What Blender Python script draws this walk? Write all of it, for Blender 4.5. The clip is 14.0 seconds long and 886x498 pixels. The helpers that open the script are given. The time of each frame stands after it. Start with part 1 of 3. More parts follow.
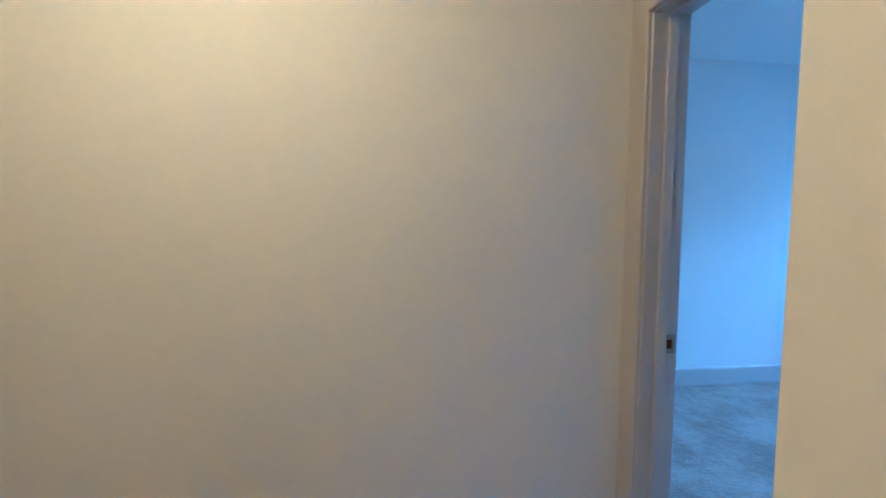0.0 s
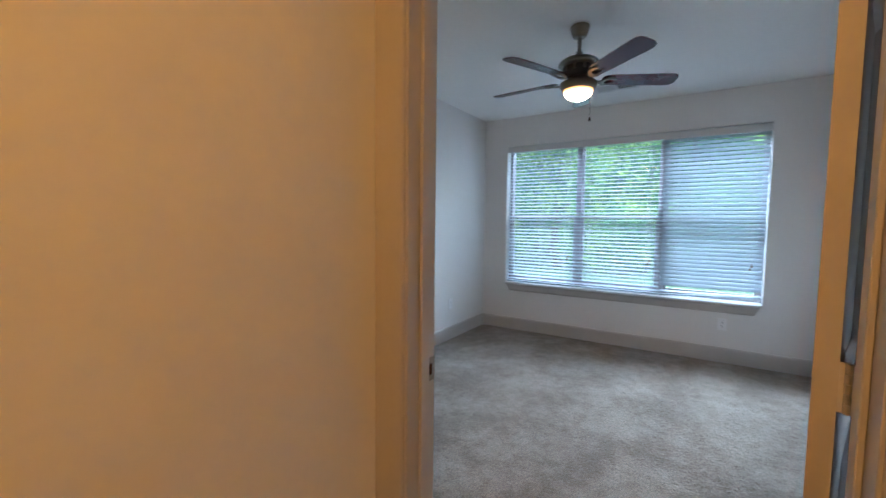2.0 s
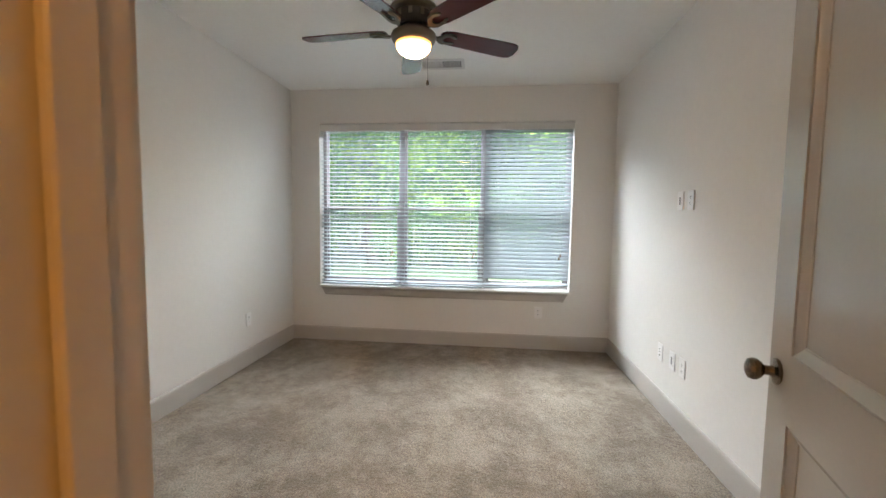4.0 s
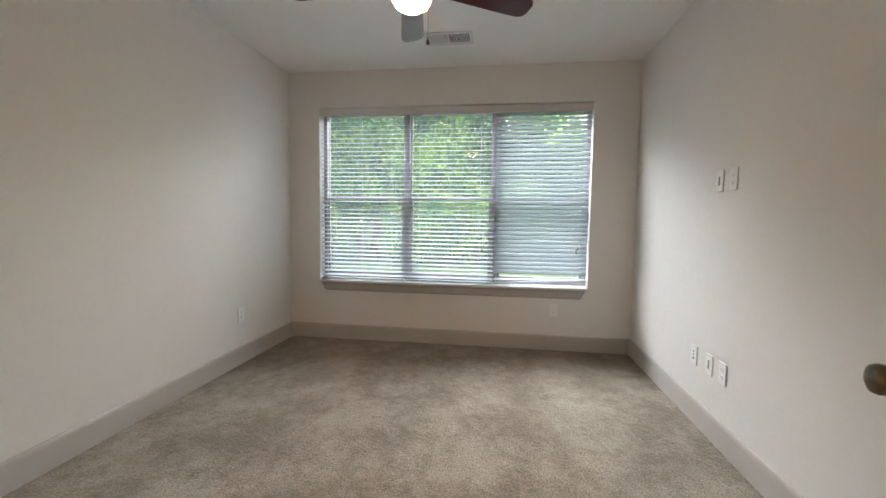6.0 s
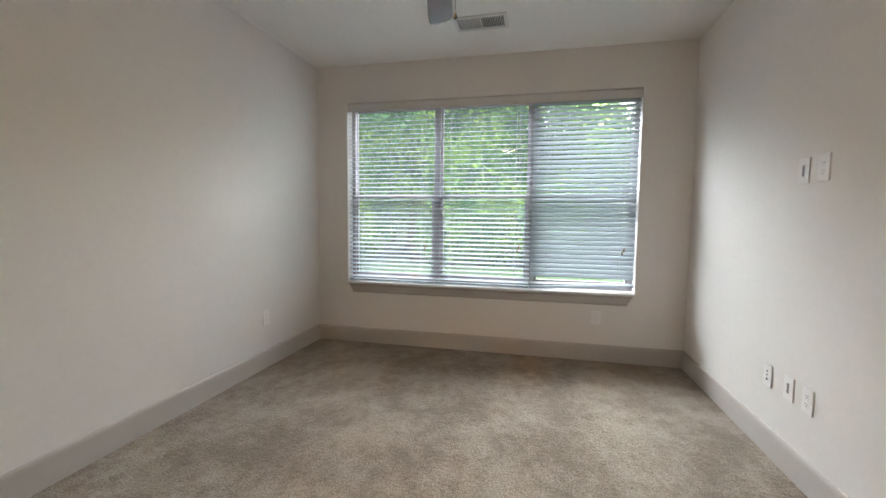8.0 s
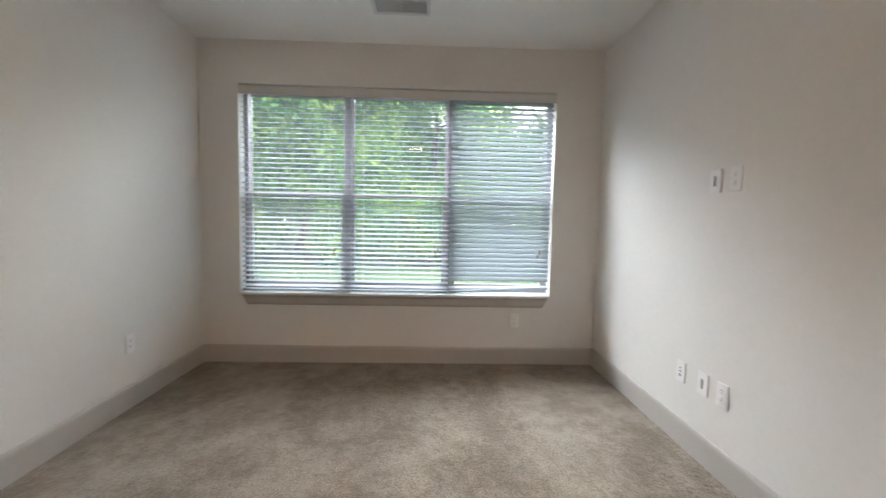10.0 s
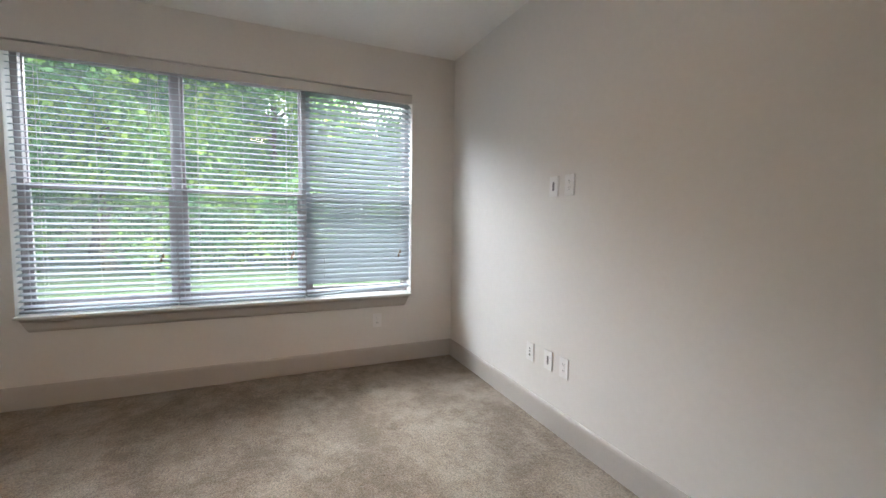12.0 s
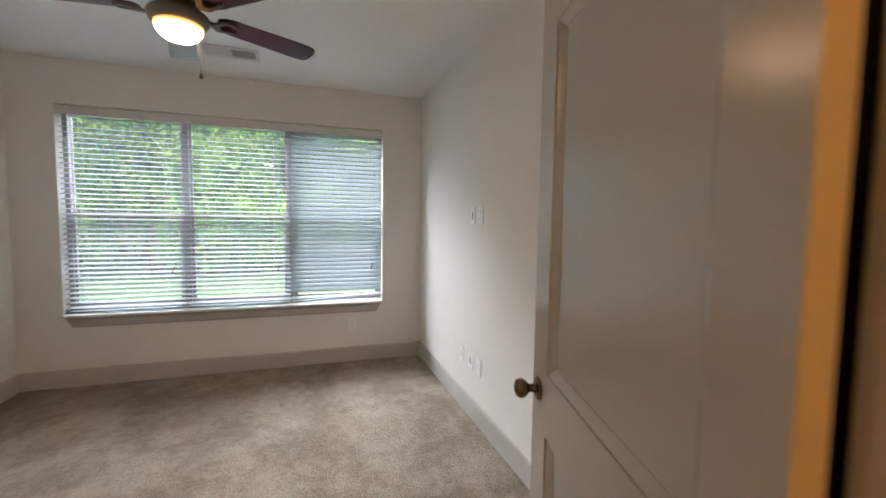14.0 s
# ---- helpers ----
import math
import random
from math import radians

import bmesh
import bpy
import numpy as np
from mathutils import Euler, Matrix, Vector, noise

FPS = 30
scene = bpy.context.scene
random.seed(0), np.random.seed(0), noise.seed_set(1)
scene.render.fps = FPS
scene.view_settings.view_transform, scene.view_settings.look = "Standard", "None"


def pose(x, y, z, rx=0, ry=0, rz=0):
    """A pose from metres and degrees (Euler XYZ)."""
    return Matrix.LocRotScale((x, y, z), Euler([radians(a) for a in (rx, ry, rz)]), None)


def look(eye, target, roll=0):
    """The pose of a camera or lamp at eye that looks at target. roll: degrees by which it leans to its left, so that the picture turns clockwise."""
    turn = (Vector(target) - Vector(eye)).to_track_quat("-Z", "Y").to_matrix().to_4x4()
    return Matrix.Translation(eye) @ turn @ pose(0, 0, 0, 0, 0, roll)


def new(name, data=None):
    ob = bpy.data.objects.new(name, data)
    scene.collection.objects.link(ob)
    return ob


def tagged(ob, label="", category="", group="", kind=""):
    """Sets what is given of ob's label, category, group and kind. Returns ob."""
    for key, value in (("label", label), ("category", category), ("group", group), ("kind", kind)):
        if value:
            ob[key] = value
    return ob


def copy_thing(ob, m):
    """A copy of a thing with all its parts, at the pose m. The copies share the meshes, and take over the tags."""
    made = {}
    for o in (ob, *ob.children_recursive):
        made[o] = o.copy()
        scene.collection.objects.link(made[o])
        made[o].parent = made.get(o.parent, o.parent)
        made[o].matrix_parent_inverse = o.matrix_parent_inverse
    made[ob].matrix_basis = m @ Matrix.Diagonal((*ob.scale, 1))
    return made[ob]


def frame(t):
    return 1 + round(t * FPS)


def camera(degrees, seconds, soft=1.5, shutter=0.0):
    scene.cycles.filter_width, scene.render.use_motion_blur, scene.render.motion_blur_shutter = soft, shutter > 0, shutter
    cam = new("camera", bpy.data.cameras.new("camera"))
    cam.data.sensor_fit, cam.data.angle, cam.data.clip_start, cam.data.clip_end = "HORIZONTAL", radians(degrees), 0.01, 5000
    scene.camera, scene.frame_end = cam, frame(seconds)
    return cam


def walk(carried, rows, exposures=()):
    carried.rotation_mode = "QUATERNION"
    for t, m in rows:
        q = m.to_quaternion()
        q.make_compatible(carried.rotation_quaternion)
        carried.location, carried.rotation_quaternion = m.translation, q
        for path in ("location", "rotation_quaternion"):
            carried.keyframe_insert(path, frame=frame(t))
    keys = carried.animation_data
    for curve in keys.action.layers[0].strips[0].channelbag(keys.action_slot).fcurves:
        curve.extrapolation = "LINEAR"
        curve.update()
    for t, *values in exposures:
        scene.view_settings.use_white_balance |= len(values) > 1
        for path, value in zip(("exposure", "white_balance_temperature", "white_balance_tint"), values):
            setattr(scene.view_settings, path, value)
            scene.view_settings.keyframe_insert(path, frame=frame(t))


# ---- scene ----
cam = camera(94.9, 14.0, shutter=0.4)
PATH = [
    (0, (0.276, 0.129, 1.416), (0.502, 2.112, 1.276), 0.2),
    (0.5, (0.207, 0.281, 1.398), (0.918, 2.146, 1.28), 0.6),
    (1, (0.203, 0.447, 1.396), (1.33, 2.094, 1.262), 0.9),
    (1.5, (0.243, 0.626, 1.396), (1.698, 1.992, 1.262), 1.0),
    (2, (0.29, 0.79, 1.407), (1.971, 1.865, 1.271), 0.6),
    (2.5, (0.457, 0.901, 1.413), (2.287, 1.695, 1.266), 0.8),
    (3, (0.654, 0.979, 1.41), (2.571, 1.527, 1.262), 0.7),
    (3.5, (0.821, 1.073, 1.392), (2.784, 1.426, 1.246), 0.8),
    (4, (0.93, 1.135, 1.359), (2.913, 1.352, 1.215), 0.8),
    (6.5, (1.3, 1.116, 1.246), (3.267, 1.449, 1.104), 0.8),
    (7, (1.37, 1.116, 1.239), (3.311, 1.573, 1.094), 0.6),
    (9.5, (1.627, 1.258, 1.273), (3.605, 1.524, 1.133), 0.9),
    (10, (1.709, 1.353, 1.272), (3.702, 1.284, 1.131), 1.2),
    (10.5, (1.749, 1.419, 1.279), (3.712, 1.064, 1.132), 1.2),
    (11, (1.759, 1.469, 1.288), (3.67, 0.895, 1.143), 1.2),
    (11.5, (1.769, 1.485, 1.277), (3.632, 0.77, 1.138), 1.2),
    (12, (1.773, 1.48, 1.296), (3.601, 0.683, 1.149), 0.9),
    (12.5, (1.692, 1.388, 1.336), (3.509, 0.565, 1.19), 0.9),
    (13, (1.566, 1.219, 1.394), (3.387, 0.405, 1.248), 1.0),
    (13.5, (1.353, 1.092, 1.458), (3.197, 0.333, 1.311), 0.9),
    (14, (1.032, 1.025, 1.459), (2.924, 0.391, 1.323), 0.8),
]
EXPO = [(0.0, 1.32, 3060, -3), (0.5, 1.14, 3750, 0), (1.0, 1.02, 4350, 5), (1.5, 1.0, 4750, 4), (2.0, 1.04, 5000, 7), (2.5, 1.08, 5600, 9), (3.0, 1.2, 6050, 10), (4.0, 1.26, 6600, 11), (6.5, 1.0, 6680, 12), (9.5, 1.02, 6500, 12), (12.0, 1.0, 6500, 14), (14.0, 1.05, 6600, 14)]
walk(cam, [(t, look(eye, target, roll)) for t, eye, target, roll in PATH], EXPO)

# ---- plan (metres) ----
XD0, XD1 = 1.118, 1.240        # door wall: hall face, room face
XW = 5.258                     # window wall, room face
YL, YR = 3.303, -0.132         # side walls of the room
CEIL = 2.740
JL, JR, HEAD = 1.426, 0.560, 2.098   # faces of the door lining
YH = 1.522                     # hall wall that meets the door casing
NX, NY = 0.647, 0.476          # corner of the passage wall
WY0, WY1, WZ0, WZ1 = 0.276, 2.980, 0.622, 2.380   # window opening
BASE = 0.152

# ---- world, sun, lamps ----
world = bpy.data.worlds.new("world")
scene.world = world
world.use_nodes = True
wn = world.node_tree
sky = wn.nodes.new("ShaderNodeTexSky")
sky.sky_type = "NISHITA"
sky.sun_disc = False
sky.sun_elevation, sky.sun_rotation = radians(52), radians(240)
sky.air_density, sky.dust_density = 1.0, 5.0
wn.nodes["Background"].inputs["Strength"].default_value = 0.15
wn.links.new(sky.outputs[0], wn.nodes["Background"].inputs[0])

sun_data = bpy.data.lights.new("sun", "SUN")
sun_data.energy, sun_data.angle, sun_data.color = 3.8, radians(12), (1.0, 0.96, 0.9)
sun_ob = new("sun", sun_data)
sun_ob.matrix_world = look((-8, -6, 18), (14, 2, 0))

SKYLAMP = 7000.0
sky_data = bpy.data.lights.new("sky_light", "AREA")
sky_data.shape, sky_data.size, sky_data.size_y = "RECTANGLE", 14.0, 7.5
sky_data.energy, sky_data.color = SKYLAMP, (0.86, 0.94, 1.0)
sky_ob = new("sky_light", sky_data)
sky_ob.matrix_world = look((9.4, 3.9, 7.2), (5.2, 1.63, 1.4))

FAN_GLOW, HALL_GLOW = 34.0, 51.0


# ---- mesh helpers ----
def mesh_object(name, bm, material, parent=None):
    me = bpy.data.meshes.new(name)
    bm.to_mesh(me)
    bm.free()
    me.materials.append(material)
    ob = new(name, me)
    if parent is not None:
        ob.parent = parent
    return ob


def part(name, bm, material, parent, label=""):
    ob = mesh_object(name, bm, material, parent)
    if label:
        ob["label"] = label
    return ob


def smooth(ob, angle=35):
    me = ob.data
    for p in me.polygons:
        p.use_smooth = True
    me.set_sharp_from_angle(angle=radians(angle))
    return ob


def box(x0, x1, y0, y1, z0, z1, bevel=0.0, segments=1, bm=None):
    made = bm is None
    bm = bmesh.new() if made else bm
    tmp = bmesh.new()
    bmesh.ops.create_cube(tmp, size=1.0)
    for v in tmp.verts:
        v.co = ((x0 + x1) / 2 + v.co.x * (x1 - x0), (y0 + y1) / 2 + v.co.y * (y1 - y0), (z0 + z1) / 2 + v.co.z * (z1 - z0))
    if bevel:
        bmesh.ops.bevel(tmp, geom=tmp.edges[:], offset=bevel, segments=segments, profile=0.5, affect="EDGES")
    me = bpy.data.meshes.new("tmp")
    tmp.to_mesh(me)
    tmp.free()
    bm.from_mesh(me)
    bpy.data.meshes.remove(me)
    return bm


def lathe(profile, steps=32, centre=(0, 0, 0), bm=None):
    """A turned shape round the z axis from (radius, z) pairs."""
    bm = bmesh.new() if bm is None else bm
    rings = []
    for r, z in profile:
        if r < 1e-5:
            rings.append([bm.verts.new((centre[0], centre[1], centre[2] + z))])
        else:
            rings.append([bm.verts.new((centre[0] + r * math.cos(2 * math.pi * k / steps), centre[1] + r * math.sin(2 * math.pi * k / steps), centre[2] + z)) for k in range(steps)])
    for a, b in zip(rings, rings[1:]):
        for k in range(steps):
            n = (k + 1) % steps
            if len(a) == 1 and len(b) == 1:
                continue
            if len(a) == 1:
                bm.faces.new((a[0], b[k], b[n]))
            elif len(b) == 1:
                bm.faces.new((a[k], a[n], b[0]))
            else:
                bm.faces.new((a[k], a[n], b[n], b[k]))
    bmesh.ops.recalc_face_normals(bm, faces=bm.faces[:])
    return bm


def sweep(points, section, bm=None, closed_section=True):
    """Carries a section of (across, up) pairs along points in plan order; each point has (place, across, up)."""
    bm = bmesh.new() if bm is None else bm
    rings = []
    for place, across, up in points:
        place, across, up = Vector(place), Vector(across), Vector(up)
        rings.append([bm.verts.new(place + across * a + up * b) for a, b in section])
    n = len(section)
    for r0, r1 in zip(rings, rings[1:]):
        for k in range(n if closed_section else n - 1):
            bm.faces.new((r0[k], r0[(k + 1) % n], r1[(k + 1) % n], r1[k]))
    if closed_section:
        bm.faces.new(rings[0][::-1])
        bm.faces.new(rings[-1])
    bmesh.ops.recalc_face_normals(bm, faces=bm.faces[:])
    return bm


def tube(a, b, radius, steps=8, bm=None):
    bm = bmesh.new() if bm is None else bm
    a, b = Vector(a), Vector(b)
    d = (b - a).normalized()
    s = d.orthogonal().normalized()
    t = d.cross(s)
    rings = [[bm.verts.new(p + radius * (s * math.cos(2 * math.pi * k / steps) + t * math.sin(2 * math.pi * k / steps))) for k in range(steps)] for p in (a, b)]
    for k in range(steps):
        n = (k + 1) % steps
        bm.faces.new((rings[0][k], rings[0][n], rings[1][n], rings[1][k]))
    bm.faces.new(rings[0][::-1])
    bm.faces.new(rings[1])
    return bm


def thing(name, place, label, category, group="", kind=""):
    ob = new(name)
    ob.empty_display_size = 0.05
    ob.location = place
    return tagged(ob, label, category, group, kind)


# ---- materials ----
def surface(name, base, rough=0.6, metal=0.0, vary=0.06, scale=3.0, fine=60.0, bump=0.0, bump_scale=120.0, spec=0.5):
    """A principled surface whose colour varies at a broad and a fine scale, with fine relief."""
    m = bpy.data.materials.new(name)
    m.use_nodes = True
    nt = m.node_tree
    p = nt.nodes["Principled BSDF"]
    geo = nt.nodes.new("ShaderNodeNewGeometry")
    broad, small = nt.nodes.new("ShaderNodeTexNoise"), nt.nodes.new("ShaderNodeTexNoise")
    broad.inputs["Scale"].default_value, small.inputs["Scale"].default_value = scale, fine
    broad.inputs["Detail"].default_value = 4.0
    add = nt.nodes.new("ShaderNodeMath")
    add.operation = "ADD"
    span = nt.nodes.new("ShaderNodeMapRange")
    span.inputs["From Min"].default_value, span.inputs["From Max"].default_value = 0.6, 1.4
    span.inputs["To Min"].default_value, span.inputs["To Max"].default_value = 1 - vary, 1 + vary
    mul = nt.nodes.new("ShaderNodeVectorMath")
    mul.operation = "SCALE"
    mul.inputs[0].default_value = base
    for n in (broad, small):
        nt.links.new(geo.outputs["Position"], n.inputs["Vector"])
    nt.links.new(broad.outputs["Fac"], add.inputs[0])
    nt.links.new(small.outputs["Fac"], add.inputs[1])
    nt.links.new(add.outputs[0], span.inputs["Value"])
    nt.links.new(span.outputs["Result"], mul.inputs["Scale"])
    nt.links.new(mul.outputs[0], p.inputs["Base Color"])
    p.inputs["Roughness"].default_value, p.inputs["Metallic"].default_value = rough, metal
    p.inputs["Specular IOR Level"].default_value = spec
    if bump:
        rel = nt.nodes.new("ShaderNodeTexNoise")
        rel.inputs["Scale"].default_value, rel.inputs["Detail"].default_value = bump_scale, 3.0
        b = nt.nodes.new("ShaderNodeBump")
        b.inputs["Strength"].default_value, b.inputs["Distance"].default_value = 1.0, bump
        nt.links.new(geo.outputs["Position"], rel.inputs["Vector"])
        nt.links.new(rel.outputs["Fac"], b.inputs["Height"])
        nt.links.new(b.outputs[0], p.inputs["Normal"])
    return m


def emitter(name, colour, strength):
    m = bpy.data.materials.new(name)
    m.use_nodes = True
    p = m.node_tree.nodes["Principled BSDF"]
    p.inputs["Base Color"].default_value = (0.85, 0.8, 0.7, 1)
    p.inputs["Roughness"].default_value = 0.35
    p.inputs["Emission Color"].default_value = (*colour, 1)
    p.inputs["Emission Strength"].default_value = strength
    return m


def bulb_glow(m, z_rim, z_low, rim, rim_colour):
    """A frosted bowl lit by the bulb low inside it: dimmer and deeper in colour towards the rim."""
    nt = m.node_tree
    p = nt.nodes["Principled BSDF"]
    geo, sep = nt.nodes.new("ShaderNodeNewGeometry"), nt.nodes.new("ShaderNodeSeparateXYZ")
    nt.links.new(geo.outputs["Position"], sep.inputs[0])
    span, tint = nt.nodes.new("ShaderNodeMapRange"), nt.nodes.new("ShaderNodeMix")
    span.interpolation_type = "SMOOTHSTEP"
    span.inputs["From Min"].default_value, span.inputs["From Max"].default_value = z_rim, z_low
    power = nt.nodes.new("ShaderNodeMapRange")
    power.inputs["To Min"].default_value, power.inputs["To Max"].default_value = rim, p.inputs["Emission Strength"].default_value
    nt.links.new(sep.outputs["Z"], span.inputs["Value"])
    nt.links.new(span.outputs["Result"], power.inputs["Value"])
    nt.links.new(power.outputs["Result"], p.inputs["Emission Strength"])
    tint.data_type = "RGBA"
    first_in, second_in = [i for i in tint.inputs if i.type == "RGBA"]
    first_in.default_value = (*rim_colour, 1)
    second_in.default_value = p.inputs["Emission Color"].default_value[:]
    nt.links.new(span.outputs["Result"], tint.inputs[0])
    tint_out = [o for o in tint.outputs if o.type == "RGBA"][0]
    nt.links.new(tint_out, p.inputs["Emission Color"])


def let_through(m, colour, share):
    """Thin vinyl that lets some light through."""
    nt = m.node_tree
    tr, mixer = nt.nodes.new("ShaderNodeBsdfTranslucent"), nt.nodes.new("ShaderNodeMixShader")
    tr.inputs["Color"].default_value = (*colour, 1)
    mixer.inputs[0].default_value = share
    nt.links.new(nt.nodes["Principled BSDF"].outputs[0], mixer.inputs[1])
    nt.links.new(tr.outputs[0], mixer.inputs[2])
    nt.links.new(mixer.outputs[0], nt.nodes["Material Output"].inputs[0])


WALL = surface("painted drywall", (0.82, 0.80, 0.768), 0.62, vary=0.02, scale=1.2, fine=35, bump=0.0003, bump_scale=170, spec=0.3)
CEILING = surface("ceiling paint", (0.90, 0.89, 0.86), 0.8, vary=0.02, scale=1.0, fine=30, bump=0.0008, bump_scale=110, spec=0.2)
TRIM = surface("greige trim enamel", (0.53, 0.497, 0.462), 0.28, vary=0.03, scale=4, fine=80, bump=0.00015, bump_scale=60)
DOORPAINT = surface("greige door enamel", (0.53, 0.49, 0.44), 0.24, vary=0.025, scale=3, fine=90, bump=0.00012, bump_scale=90)
STOOL = surface("white sill paint", (0.76, 0.75, 0.73), 0.4, vary=0.04, scale=5, fine=70)
VINYL = surface("window vinyl", (0.42, 0.39, 0.39), 0.45, vary=0.03, scale=5, fine=60)
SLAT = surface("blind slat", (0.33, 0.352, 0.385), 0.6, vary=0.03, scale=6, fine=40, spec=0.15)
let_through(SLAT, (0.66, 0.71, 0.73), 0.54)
VALANCE = surface("valance vinyl", (0.72, 0.70, 0.67), 0.45, vary=0.03, scale=6, fine=40)
CORD = surface("blind cord", (0.75, 0.74, 0.70), 0.8, vary=0.05)
TASSEL = surface("tassel wood", (0.33, 0.19, 0.10), 0.5, vary=0.15, scale=40)
PLATE = surface("cover plate plastic", (0.88, 0.87, 0.86), 0.35, vary=0.015, scale=8)
GREYSLOT = surface("cable slot grey", (0.22, 0.22, 0.22), 0.6, vary=0.1)
SLOT = surface("slot shadow plastic", (0.10, 0.10, 0.10), 0.5, vary=0.1)
NICKEL = surface("aged nickel", (0.20, 0.16, 0.115), 0.27, 1.0, vary=0.06, scale=30, fine=200)
BRONZE = surface("brushed bronze", (0.24, 0.21, 0.168), 0.38, 1.0, vary=0.08, scale=20, fine=150)
BRACKET = surface("antique bronze", (0.13, 0.105, 0.08), 0.36, 1.0, vary=0.1, scale=25, fine=150)
BRONZEDARK = surface("dark bronze", (0.07, 0.06, 0.05), 0.45, 0.6, vary=0.1, scale=20, fine=150)
FOB = surface("dark wood fob", (0.012, 0.009, 0.008), 0.55, vary=0.2, spec=0.2)
STEEL = surface("steel plate", (0.55, 0.55, 0.53), 0.4, 1.0, vary=0.08, scale=40)
DARKSTEEL = surface("tarnished steel", (0.20, 0.17, 0.13), 0.5, 0.9, vary=0.2, scale=60)
STRIKE = surface("worn strike steel", (0.34, 0.30, 0.25), 0.45, 0.8, vary=0.15, scale=60)
MORTISE = surface("bored raw wood", (0.055, 0.014, 0.006), 0.8, vary=0.2, scale=80, spec=0.2)
VENTWHITE = surface("vent enamel", (0.72, 0.71, 0.69), 0.45, vary=0.03)
DUCT = surface("duct dark", (0.06, 0.06, 0.06), 0.8, vary=0.1)
# near-black, gives the gap past the hinge edge its darkness
GAPDARK = surface("hinge gap dark", (0.022, 0.013, 0.011), 0.6, vary=0.15, scale=6, fine=50, spec=0.15)
BARK = surface("bark", (0.11, 0.085, 0.06), 0.9, vary=0.35, scale=3, fine=20, bump=0.02, bump_scale=14)
LAWN = surface("grass", (0.045, 0.085, 0.022), 0.9, vary=0.4, scale=0.7, fine=8, bump=0.03, bump_scale=9)
CONCRETE = surface("pale concrete", (0.45, 0.44, 0.42), 0.85, vary=0.1, scale=1.0, fine=20)
SIDING = surface("grey siding", (0.16, 0.16, 0.18), 0.7, vary=0.1, scale=1.0, fine=10)
FANGLASS = emitter("lit frosted glass", (1.0, 0.70, 0.40), FAN_GLOW)
bulb_glow(FANGLASS, CEIL - 0.428, CEIL - 0.492, 0.7, (1.0, 0.42, 0.10))
HALLGLASS = emitter("lit hall glass", (1.0, 0.43, 0.085), HALL_GLOW)


def wood_dark():
    m = surface("mahogany veneer", (0.066, 0.011, 0.011), 0.24, vary=0.2, scale=4, fine=60)
    nt = m.node_tree
    p = nt.nodes["Principled BSDF"]
    p.inputs["Specular IOR Level"].default_value = 0.38
    return m


def carpet_material():
    m = bpy.data.materials.new("carpet pile")
    m.use_nodes = True
    nt = m.node_tree
    p = nt.nodes["Principled BSDF"]
    geo = nt.nodes.new("ShaderNodeNewGeometry")
    nap, tuft, fleck = (nt.nodes.new("ShaderNodeTexNoise") for _ in range(3))
    for n, s, d in ((nap, 2.6, 9.0), (tuft, 115.0, 4.0), (fleck, 330.0, 2.0)):
        n.inputs["Scale"].default_value, n.inputs["Detail"].default_value = s, d
        nt.links.new(geo.outputs["Position"], n.inputs["Vector"])
    nap.inputs["Distortion"].default_value = 0.25
    r1 = nt.nodes.new("ShaderNodeValToRGB")
    r1.color_ramp.elements[0].position, r1.color_ramp.elements[1].position = 0.425, 0.58
    r1.color_ramp.elements[0].color = (0.176, 0.134, 0.093, 1)
    r1.color_ramp.elements[1].color = (0.306, 0.252, 0.195, 1)
    lay = nt.nodes.new("ShaderNodeTexNoise")
    lay.inputs["Scale"].default_value, lay.inputs["Detail"].default_value, lay.inputs["Roughness"].default_value = 10.0, 10.0, 0.72
    nt.links.new(geo.outputs["Position"], lay.inputs["Vector"])
    both = nt.nodes.new("ShaderNodeMix")
    both.inputs[0].default_value = 0.5
    nt.links.new(nap.outputs["Fac"], both.inputs[2])
    nt.links.new(lay.outputs["Fac"], both.inputs[3])
    nt.links.new(both.outputs[0], r1.inputs[0])
    r2 = nt.nodes.new("ShaderNodeMapRange")
    r2.inputs["From Min"].default_value, r2.inputs["From Max"].default_value = 0.32, 0.68
    r2.inputs["To Min"].default_value, r2.inputs["To Max"].default_value = 0.62, 1.38
    nt.links.new(tuft.outputs["Fac"], r2.inputs["Value"])
    r3 = nt.nodes.new("ShaderNodeMapRange")
    r3.inputs["From Min"].default_value, r3.inputs["From Max"].default_value = 0.3, 0.7
    r3.inputs["To Min"].default_value, r3.inputs["To Max"].default_value = 0.8, 1.2
    nt.links.new(fleck.outputs["Fac"], r3.inputs["Value"])
    mm = nt.nodes.new("ShaderNodeMath")
    mm.operation = "MULTIPLY"
    nt.links.new(r2.outputs["Result"], mm.inputs[0])
    nt.links.new(r3.outputs["Result"], mm.inputs[1])
    mul = nt.nodes.new("ShaderNodeVectorMath")
    mul.operation = "SCALE"
    nt.links.new(r1.outputs["Color"], mul.inputs[0])
    nt.links.new(mm.outputs[0], mul.inputs["Scale"])
    nt.links.new(mul.outputs[0], p.inputs["Base Color"])
    p.inputs["Roughness"].default_value, p.inputs["Specular IOR Level"].default_value = 1.0, 0.1
    p.inputs["Sheen Weight"].default_value, p.inputs["Sheen Roughness"].default_value = 0.25, 0.6
    b = nt.nodes.new("ShaderNodeBump")
    b.inputs["Strength"].default_value, b.inputs["Distance"].default_value = 0.8, 0.004
    nt.links.new(tuft.outputs["Fac"], b.inputs["Height"])
    nt.links.new(b.outputs[0], p.inputs["Normal"])
    return m


